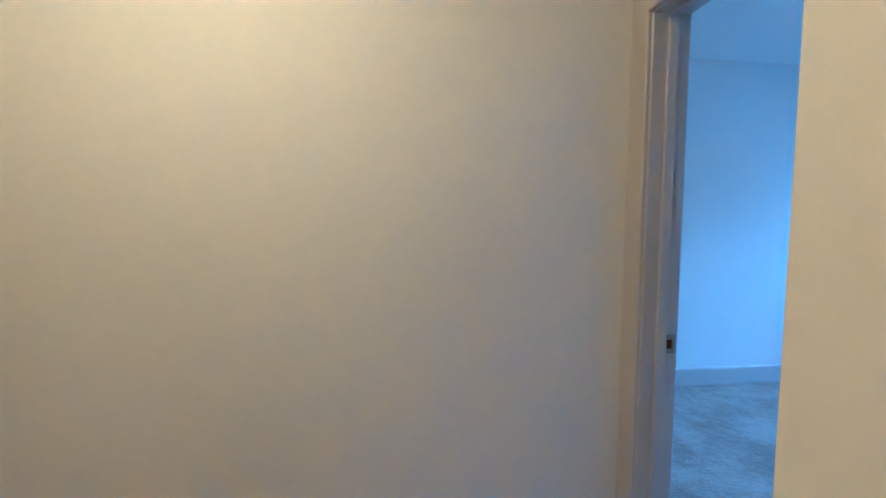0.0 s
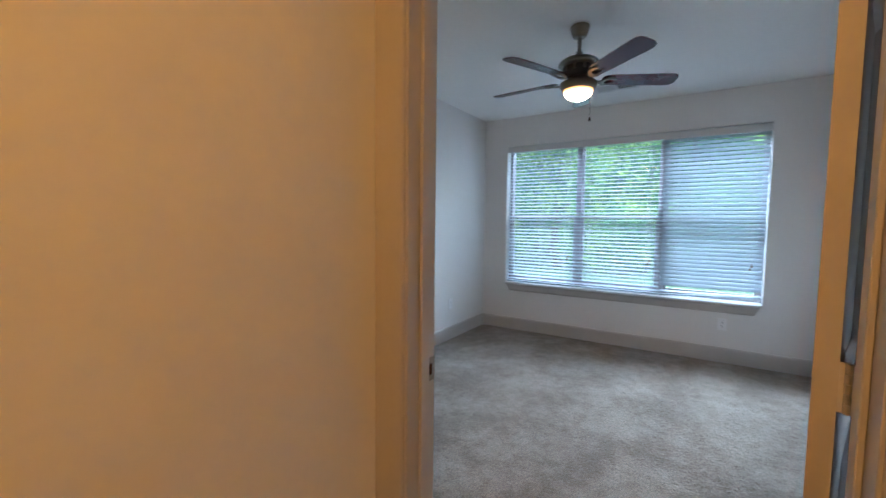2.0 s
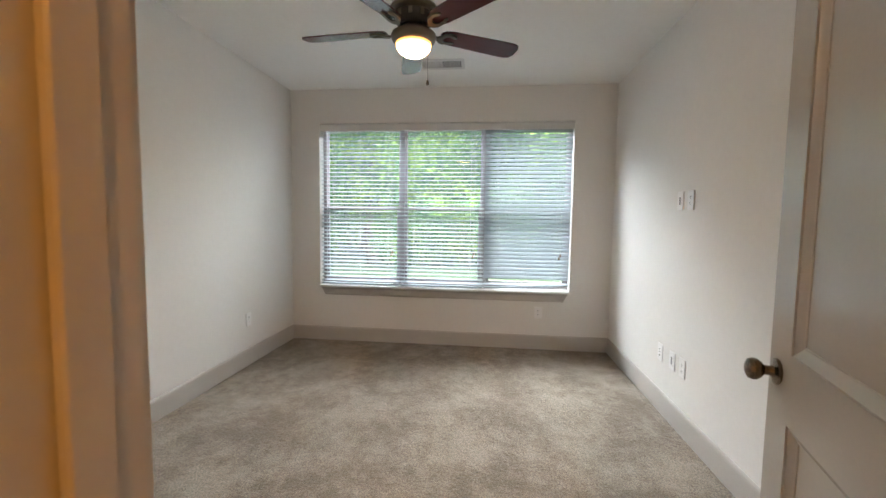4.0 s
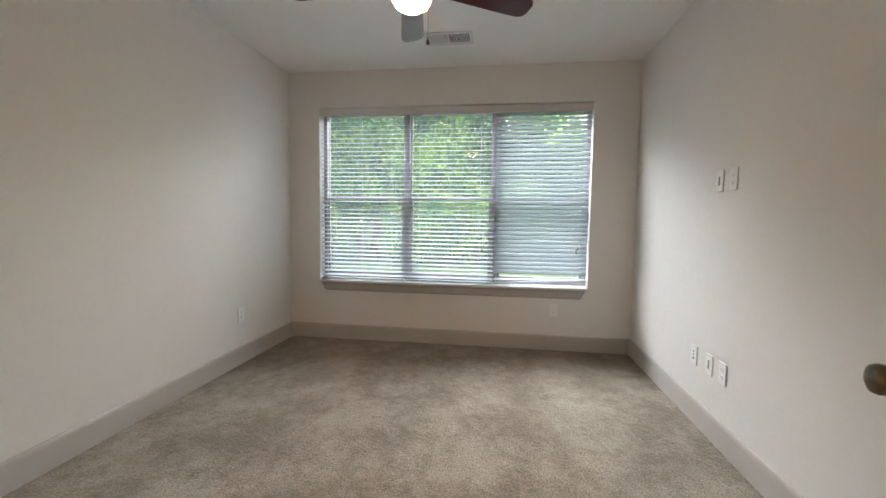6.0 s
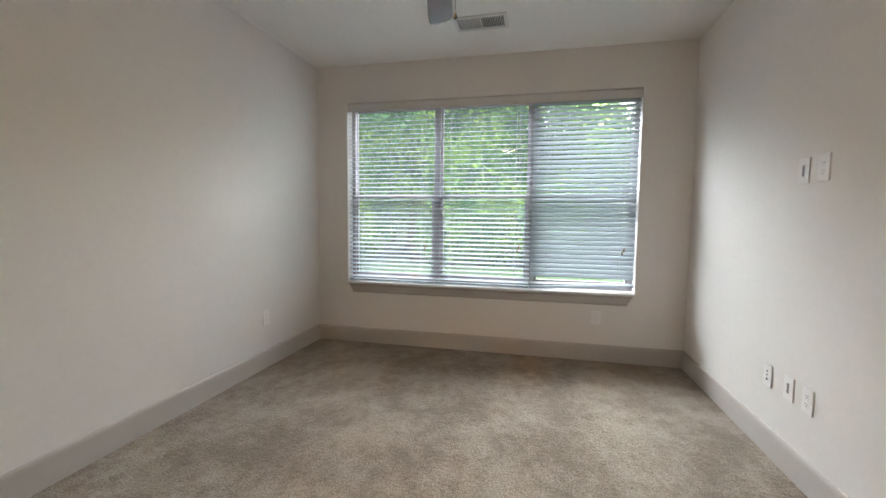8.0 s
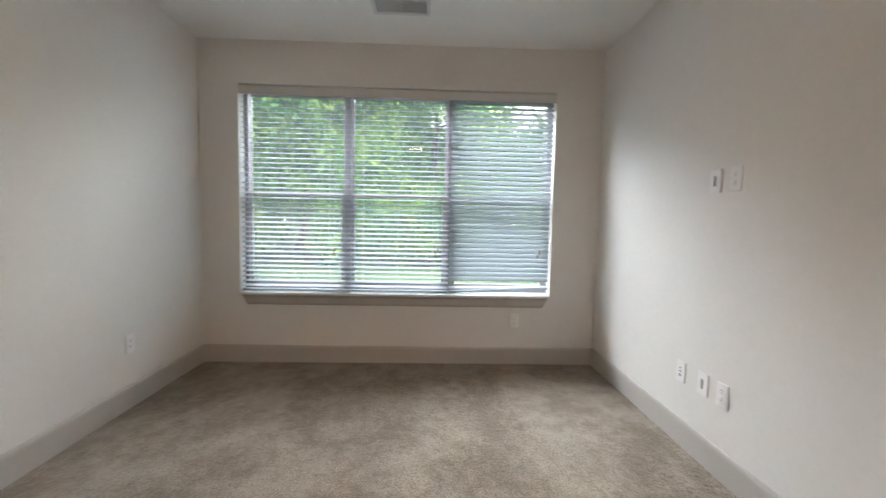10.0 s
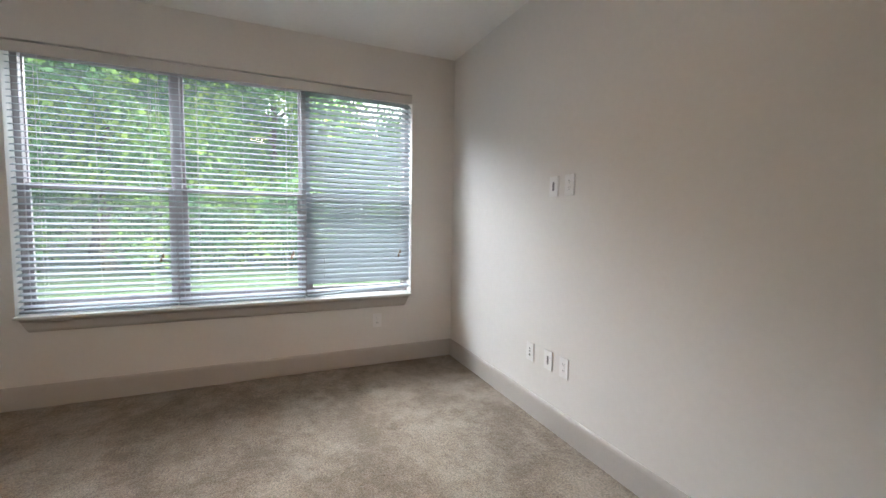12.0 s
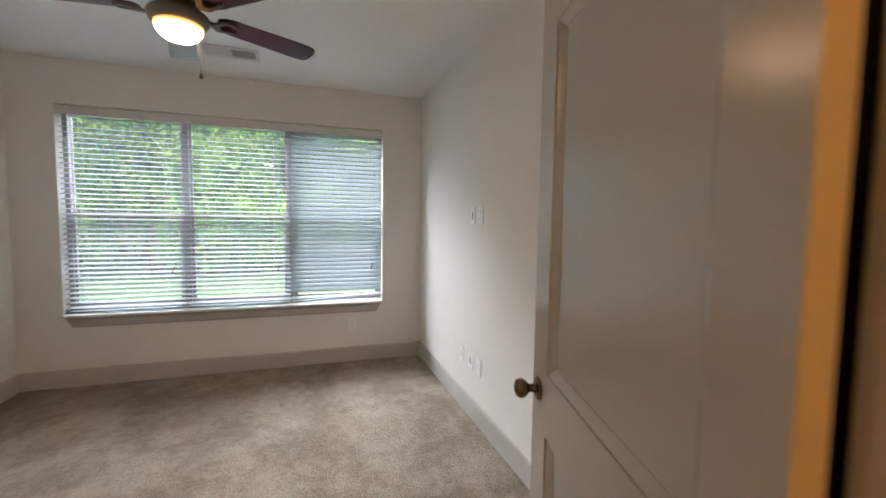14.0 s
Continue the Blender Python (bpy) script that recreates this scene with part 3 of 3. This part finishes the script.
def blind(ya, yb, tilt, label, cord_y, lift=0.0, low_open=0):
    """A slatted blind between ya and yb. tilt: degrees by which the outer edge stands higher."""
    b = thing("window_blind", (XB, (ya + yb) / 2, WZ0 + 0.004), label, "window blind", "blinds in the window")
    inv = Matrix.Translation(-b.location)
    def piece(name, bm, mat, lab="", parent=None):
        ob = part(name, bm, mat, parent or b, lab)
        ob.matrix_parent_inverse = Matrix() if parent else inv.copy()
        return ob
    L = yb - ya
    rng = random.Random(int(ya * 1000))
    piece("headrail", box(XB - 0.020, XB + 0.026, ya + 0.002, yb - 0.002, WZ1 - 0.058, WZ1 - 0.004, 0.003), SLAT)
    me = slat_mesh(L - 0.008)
    z = WZ1 - 0.094
    zend = WZ0 + 0.050
    count = round((z - zend) / PITCH)
    for k in range(count + 1):
        zz = z - k * PITCH
        left = count - k
        if low_open and left == 1:
            continue
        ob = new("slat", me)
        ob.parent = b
        a = tilt + rng.uniform(-0.8, 0.8) * (3 if low_open else 1)
        roll = rng.uniform(-0.0005, 0.0005)
        if low_open and left == 0:
            a, roll, zz = 14, 0.018, zz + 0.012
        ob.matrix_local = Matrix.Translation((0, 0, zz - b.location.z)) @ Euler((-roll, radians(-a), 0)).to_matrix().to_4x4()
    # bottom rail, hung askew where the cords are uneven
    bm = box(-0.026, 0.026, -L / 2 + 0.004, L / 2 - 0.004, -0.008, 0.008, 0.003)
    bm.transform(Matrix.Translation((XB, (ya + yb) / 2, WZ0 + 0.0145 + lift / 2)) @ Matrix.Rotation(-math.atan2(lift, L), 4, "X"))
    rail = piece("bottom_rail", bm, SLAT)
    for f in (0.16, 0.84):
        for dx in (-0.027, 0.027):
            piece("ladder_cord", tube((XB + dx, ya + f * L, WZ0 + 0.03), (XB + dx, ya + f * L, WZ1 - 0.06), 0.0009, 5), CORD)
    piece("ladder_cord", tube((XB - 0.027, ya + 0.5 * L, WZ0 + 0.03), (XB - 0.027, ya + 0.5 * L, WZ1 - 0.06), 0.0009, 5), CORD)
    for dy, zc in ((0.0, 0.985), (0.014, 0.955)):
        cd = piece("pull_cord", tube((XB - 0.034, cord_y + dy, zc + 0.03), (XB - 0.030, cord_y + dy, WZ1 - 0.05), 0.0009, 5), CORD)
        smooth(piece("tassel", lathe([(0, 0.034), (0.004, 0.032), (0.0055, 0.020), (0.0095, 0.004), (0.008, 0.0), (0, 0.0)], 12, (XB - 0.034, cord_y + dy, zc)), TASSEL, "small wooden cord tassel", cd), 40)
    return b


ST = (WY1 - WY0) / 3
blind(WY0 + 2 * ST, WY1 - 0.006, 14, "white slatted blind lowered with slats nearly level", WY0 + 2 * ST + 0.085)
blind(WY0 + ST, WY0 + 2 * ST, 14, "white slatted blind lowered with slats nearly level", WY0 + ST + 0.10)
blind(WY0 + 0.002, WY0 + ST, 44, "white slatted blind mostly closed with a crooked bottom rail", WY0 + 0.10, lift=0.045, low_open=2)

bm = box(XW - 0.002, XW + 0.010, WY0 + 0.005, WY1 - 0.004, WZ1 - 0.082, WZ1 - 0.012, 0.002)
tagged(mesh_object("blind_valance", bm, VALANCE), "flat white valance strip over the blinds", "valance")


# ---- cover plates ----
def cover_plate(kind, place, face, label):
    """A wall plate; its face looks along local -y before turning."""
    pl = thing("wall_plate" if kind != "outlet" else "wall_outlet", place, label, "wall plate" if kind != "outlet" else "wall outlet", "cover plates")
    pl.rotation_euler = (0, 0, radians(face))
    w, h = 0.078, 0.122
    body = part("plate", box(-w / 2, w / 2, -0.0075, -0.0004, -h / 2, h / 2, 0.0025, 2), PLATE, pl)
    if kind == "outlet":
        for s in (-1, 1):
            bm = bmesh.new()
            tmp = lathe([(0.0, 0.0022), (0.0155, 0.0022), (0.0165, 0.0), (0, 0)], 20)
            tmp.transform(Matrix.Translation((0, -0.0066, s * 0.0195)) @ Matrix.Rotation(radians(90), 4, "X"))
            me = bpy.data.meshes.new("tmp")
            tmp.to_mesh(me)
            tmp.free()
            bm.from_mesh(me)
            bpy.data.meshes.remove(me)
            sock = part("socket", bm, PLATE, pl)
            bm = box(-0.0075, -0.0053, -0.0092, -0.0086, s * 0.0195 - 0.001, s * 0.0195 + 0.008)
            box(0.0053, 0.0075, -0.0092, -0.0086, s * 0.0195 - 0.001, s * 0.0195 + 0.008, bm=bm)
            box(-0.0022, 0.0022, -0.0092, -0.0086, s * 0.0195 - 0.009, s * 0.0195 - 0.005, bm=bm)
            part("slots", bm, SLOT, sock)
    elif kind == "slot":
        part("insert", box(-0.011, 0.011, -0.0085, -0.0060, -0.031, 0.031, 0.001), PLATE, pl)
        part("opening", box(-0.0085, 0.0085, -0.0090, -0.0080, -0.026, 0.026), GREYSLOT, pl, "dark grey cable opening")
    else:
        for zz, r in ((0.022, 0.004), (0.002, 0.004), (-0.022, 0.006)):
            bm = lathe([(0, 0.004), (r, 0.004), (r * 1.25, 0.0), (0, 0)], 12)
            bm.transform(Matrix.Translation((0, -0.0064, zz)) @ Matrix.Rotation(radians(90), 4, "X"))
            part("jack", bm, SLOT, pl, "small dark jack")
    for zz in (-0.048, 0.048):
        part("screw", box(-0.002, 0.002, -0.0073, -0.0064, zz - 0.002, zz + 0.002, 0.0004), PLATE, pl)
    return pl


cover_plate("slot", (3.790, YR, 1.503), 180, "white cover plate with a dark vertical cable slot")
cover_plate("outlet", (3.650, YR, 1.503), 180, "white duplex outlet mounted high on the wall")
cover_plate("jacks", (3.976, YR, 0.424), 180, "white cover plate with small dark jacks")
cover_plate("slot", (3.786, YR, 0.426), 180, "white cover plate with a dark vertical cable slot")
cover_plate("outlet", (3.640, YR, 0.426), 180, "white duplex outlet above the baseboard")
cover_plate("outlet", (4.390, YL, 0.424), 0, "white duplex outlet above the baseboard")
cover_plate("outlet", (XW, 0.588, 0.392), -90, "white duplex outlet under the window")


# ---- ceiling fan ----
FX, FY = 3.195, 1.560


def ceiling_fan():
    f = thing("ceiling_fan", (FX, FY, CEIL), "bronze ceiling fan with dark wood blades and a lit glass bowl", "ceiling fan")
    def turned(name, prof, mat, lab="", parent=None):
        return smooth(part(name, lathe(prof, 40), mat, parent or f, lab), 40)
    turned("canopy", [(0, -0.0006), (0.061, -0.0006), (0.063, -0.010), (0.062, -0.018), (0.054, -0.048), (0.045, -0.070), (0.039, -0.076), (0.018, -0.078), (0, -0.078)], BRONZE)
    turned("downrod", [(0.0125, -0.070), (0.0125, -0.195)], BRONZE)
    turned("collar", [(0.013, -0.168), (0.021, -0.172), (0.025, -0.194), (0.036, -0.210), (0.036, -0.218)], BRONZE)
    housing = turned("motor_housing", [(0.030, -0.209), (0.070, -0.213), (0.106, -0.224), (0.128, -0.240), (0.136, -0.256), (0.132, -0.266), (0.104, -0.272), (0.100, -0.278)], BRONZE)
    turned("motor_band", [(0.100, -0.262), (0.104, -0.285), (0.098, -0.316), (0.082, -0.334), (0.060, -0.340)], BRONZEDARK, "dark vented motor band", housing)
    for k in range(10):
        a = 2 * math.pi * k / 10
        bm = box(0.097, 0.106, -0.010, 0.010, -0.308, -0.274, 0.002)
        bm.transform(Matrix.Rotation(a, 4, "Z"))
        part("vent_rib", bm, BRONZE, housing)
    turned("switch_housing", [(0.060, -0.334), (0.068, -0.346), (0.074, -0.364), (0.100, -0.372)], BRONZE)
    kit = turned("light_fitter", [(0.050, -0.364), (0.100, -0.369), (0.120, -0.378), (0.124, -0.392), (0.116, -0.412), (0.106, -0.424), (0.0985, -0.426), (0.094, -0.416)], BRONZE)
    turned("glass_bowl", [(0.095, -0.418), (0.097, -0.430), (0.092, -0.450), (0.078, -0.469), (0.056, -0.484), (0.029, -0.493), (0, -0.496)], FANGLASS, "lit frosted glass bowl", kit)
    # pull chain
    cx, cy = 0.045, -0.072
    ch = part("pull_chain", tube((cx, cy, -0.40), (cx, cy, -0.604), 0.0010, 6), BRONZEDARK, f)
    smooth(part("pull_fob", lathe([(0, 0.0), (0.004, -0.002), (0.0085, -0.020), (0.008, -0.028), (0, -0.032)], 14, (cx, cy, -0.602)), FOB, ch), 40)
    # blade and bracket, built once and turned
    for k in range(5):
        a = radians(12 + 72 * k)
        bm = bmesh.new()
        r0, r1 = 0.158, 0.655
        pts = [(r0, 0.030), (r0 + 0.02, 0.048), (r0 + 0.06, 0.058), (r1 - 0.10, 0.069), (r1 - 0.045, 0.068), (r1 - 0.015, 0.058), (r1, 0.030)]
        outline = pts + [(r, -w) for r, w in pts[::-1]]
        top = [bm.verts.new((r, w, 0.003)) for r, w in outline]
        bot = [bm.verts.new((r, w, -0.003)) for r, w in outline]
        bm.faces.new(top)
        bm.faces.new(bot[::-1])
        m = len(outline)
        for i in range(m):
            bm.faces.new((top[i], top[(i + 1) % m], bot[(i + 1) % m], bot[i]))
        bmesh.ops.recalc_face_normals(bm, faces=bm.faces[:])
        M = Matrix.Translation((0, 0, -0.338)) @ Matrix.Rotation(a, 4, "Z") @ Matrix.Translation((0, 0, -0.018)) @ Matrix.Rotation(radians(-12), 4, "X")
        bm.transform(M)
        blade = part("blade", bm, BLADE, f)
        # forked bracket: an arm that curls down from the motor, and two prongs
        bm = bmesh.new()
        half = [(0.080, 0.013), (0.130, 0.011), (0.150, 0.024), (0.168, 0.043), (0.205, 0.048), (0.238, 0.040), (0.250, 0.024), (0.232, 0.020), (0.205, 0.030), (0.186, 0.026), (0.172, 0.010)]
        outline = half + [(q, -w) for q, w in half[::-1]]
        def level(q):
            return 0.014 - 0.034 * math.sin(min(1.0, (q - 0.08) / 0.07) * math.pi / 2) + 0.0105 * min(1.0, max(0.0, (q - 0.15) / 0.05))
        top = [bm.verts.new((q, w, level(q) + 0.004)) for q, w in outline]
        bot = [bm.verts.new((q, w * 0.86, level(q) - 0.005)) for q, w in outline]
        bm.faces.new(top)
        bm.faces.new(bot[::-1])
        for i in range(len(outline)):
            n = (i + 1) % len(outline)
            bm.faces.new((top[i], top[n], bot[n], bot[i]))
        bmesh.ops.recalc_face_normals(bm, faces=bm.faces[:])
        bmesh.ops.triangulate(bm, faces=bm.faces[:])
        bm.transform(M)
        smooth(part("blade_bracket", bm, BRACKET, blade), 50)
    return f


ceiling_fan()


# ---- ceiling vent ----
def ceiling_vent():
    x0, x1, y0, y1 = 4.515, 4.745, 1.372, 1.775
    v = thing("ceiling_vent", ((x0 + x1) / 2, (y0 + y1) / 2, CEIL), "white two-bank ceiling air register", "ceiling vent")
    inv = Matrix.Translation(-v.location)
    def piece(name, bm, mat):
        ob = part(name, bm, mat, v)
        ob.matrix_parent_inverse = inv.copy()
        return ob
    z0, z1 = CEIL - 0.010, CEIL - 0.0006
    piece("backing", box(x0 + 0.02, x1 - 0.02, y0 + 0.02, y1 - 0.02, CEIL - 0.002, CEIL - 0.0008), DUCT)
    bm = box(x0, x1, y0, y0 + 0.030, z0, z1, 0.003)
    box(x0, x1, y1 - 0.030, y1, z0, z1, 0.003, bm=bm)
    box(x0, x0 + 0.036, y0 + 0.030, y1 - 0.030, z0, z1, 0.003, bm=bm)
    box(x1 - 0.036, x1, y0 + 0.030, y1 - 0.030, z0, z1, 0.003, bm=bm)
    ym = (y0 + y1) / 2
    box(x0 + 0.036, x1 - 0.036, ym - 0.007, ym + 0.007, z0 - 0.001, z1, 0.002, bm=bm)
    piece("frame", bm, VENTWHITE)
    for a, b, tilt in ((y0 + 0.034, ym - 0.010, 48), (ym + 0.010, y1 - 0.034, -48)):
        n = 13
        for k in range(n):
            y = a + (k + 0.5) * (b - a) / n
            bm = box(x0 + 0.037, x1 - 0.037, -0.0055, 0.0055, -0.0006, 0.0006)
            bm.transform(Matrix.Translation((0, y, CEIL - 0.0075)) @ Matrix.Rotation(radians(tilt), 4, "X"))
            piece("slat", bm, VENTWHITE)
    return v


ceiling_vent()

# ---- hall lamp ----
HX, HY = -0.35, 0.62
lampthing = thing("hall_ceiling_light", (HX, HY, CEIL), "lit warm flush-mounted hall ceiling light", "ceiling light")
smooth(part("rim", lathe([(0, -0.0006), (0.165, -0.0006), (0.168, -0.012), (0.155, -0.026), (0.150, -0.026)], 40), BRONZE, lampthing), 40)
smooth(part("diffuser", lathe([(0.152, -0.022), (0.146, -0.042), (0.118, -0.066), (0.07, -0.082), (0, -0.088)], 40), HALLGLASS, lampthing, "lit frosted glass diffuser"), 60)


# ---- outside ----
structure("ground", box(XW + 0.2, 400, -300, 300, -1.0, -0.45), LAWN, "green mown lawn outside the window", "ground")


sky_glow = bpy.data.materials.new("overcast sky")
sky_glow.use_nodes = True
sky_bsdf = sky_glow.node_tree.nodes["Principled BSDF"]
sky_bsdf.inputs["Base Color"].default_value = (0.8, 0.8, 0.8, 1)
sky_bsdf.inputs["Emission Color"].default_value = (0.90, 0.96, 1.0, 1)
sky_bsdf.inputs["Emission Strength"].default_value = 1.6
structure("backdrop", box(150, 150.5, -180, 220, -1.0, 110), sky_glow, "pale overcast sky far beyond the trees", "backdrop")


def tree(name, place, height, radius, seed, leaves=5200, label="broad leafy green tree with dense foliage"):
    rng = np.random.default_rng(seed)
    t = thing(name, place, label, "tree", "trees outside the window")
    bm = bmesh.new()
    pts = [Vector((0, 0, -0.1))]
    for k in range(1, 7):
        pts.append(pts[-1] + Vector((rng.normal(0, 0.10), rng.normal(0, 0.10), height * 0.13)))
    rad = [0.022 * height * (1 - 0.12 * k) for k in range(7)]
    limbs = []
    for k in range(6):
        cone(bm, pts[k], pts[k + 1], rad[k], rad[k + 1])
        for _ in range(2):
            ang = rng.uniform(0, 2 * math.pi)
            d = Vector((math.cos(ang), math.sin(ang), rng.uniform(0.25, 0.8)))
            e = pts[k + 1] + d * radius * rng.uniform(0.45, 0.8)
            if k >= 1:
                cone(bm, pts[k + 1], e, rad[k + 1] * 0.45, rad[k + 1] * 0.1)
                limbs.append((pts[k + 1], e))
    part("trunk", bm, BARK, t)
    # leaves gathered in clumps along the limbs and over an uneven crown
    centres = []
    for a, b in limbs:
        for s in (0.5, 0.75, 1.0):
            centres.append(a.lerp(b, s))
    for _ in range(34):
        v = rng.normal(0, 1, 3)
        v /= np.linalg.norm(v)
        q = rng.uniform(0.55, 1.0)
        centres.append(Vector((v[0] * radius * q, v[1] * radius * q, height * 0.55 + v[2] * height * 0.42 * q)))
    c = np.array([tuple(v) for v in centres])
    which = rng.integers(0, len(c), leaves)
    p = c[which] + rng.normal(0, 0.17 * radius, (leaves, 3))
    p[:, 2] = np.maximum(p[:, 2], 0.15)
    d = rng.normal(0, 1, (leaves, 3))
    d[:, 2] -= 0.5
    d /= np.linalg.norm(d, axis=1)[:, None]
    s = np.cross(d, rng.normal(0, 1, (leaves, 3)))
    s /= np.linalg.norm(s, axis=1)[:, None]
    ln = rng.uniform(0.12, 0.25, leaves)[:, None]
    wd = ln * 0.34
    quad = np.stack([p, p + d * ln * 0.45 + s * wd, p + d * ln, p + d * ln * 0.45 - s * wd], 1).reshape(-1, 3)
    me = bpy.data.meshes.new("crown")
    me.from_pydata(quad.tolist(), [], np.arange(leaves * 4).reshape(-1, 4).tolist())
    me.materials.append(LEAF)
    crown = new("crown", me)
    crown.parent = t
    return t


def cone(bm, a, b, ra, rb, steps=9):
    d = (b - a).normalized()
    s = d.orthogonal().normalized()
    q = d.cross(s)
    rings = [[bm.verts.new(p + r * (s * math.cos(2 * math.pi * k / steps) + q * math.sin(2 * math.pi * k / steps))) for k in range(steps)] for p, r in ((a, ra), (b, rb))]
    for k in range(steps):
        n = (k + 1) % steps
        bm.faces.new((rings[0][k], rings[0][n], rings[1][n], rings[1][k]))


first = tree("tree", (17.0, 5.8, -0.45), 9.5, 2.9, 11, 34000)
second = tree("tree", (18.2, 1.2, -0.45), 10.5, 3.0, 12, 30000)
third = tree("tree", (20.5, -4.6, -0.45), 7.2, 2.8, 13, 15000)
shrub = tree("shrub", (16.2, 4.2, -0.45), 2.8, 1.4, 14, 11000, "leafy green shrub on the lawn")
for src, x, y, turn in ((first, 18.5, 11.0, 80), (second, 21.5, 3.4, 140), (third, 22.5, 8.0, 40), 
                        (third, 26.0, 2.2, 250), (first, 25.0, 15.5, 130), (second, 26.5, 6.0, 310), (third, 28.0, 20.0, 10), (third, 31.0, 10.0, 190), (first, 27.5, 10.5, 15), (second, 31.0, 15.0, 95), (third, 27.0, -3.0, 200)):
    copy_thing(src, pose(x, y, -0.45, 0, 0, turn))
for x, y, turn in ((16.0, 8.2, 60), (16.6, 0.6, 170), (17.5, -3.0, 290), (17.2, 2.6, 20), (18.0, 11.0, 100), (22.5, -6.2, 75), (23.5, -1.4, 215), (22.0, -9.8, 330), (24.5, 2.0, 150), (24.0, -13.0, 10)):
    copy_thing(shrub, pose(x, y, -0.45, 0, 0, turn))
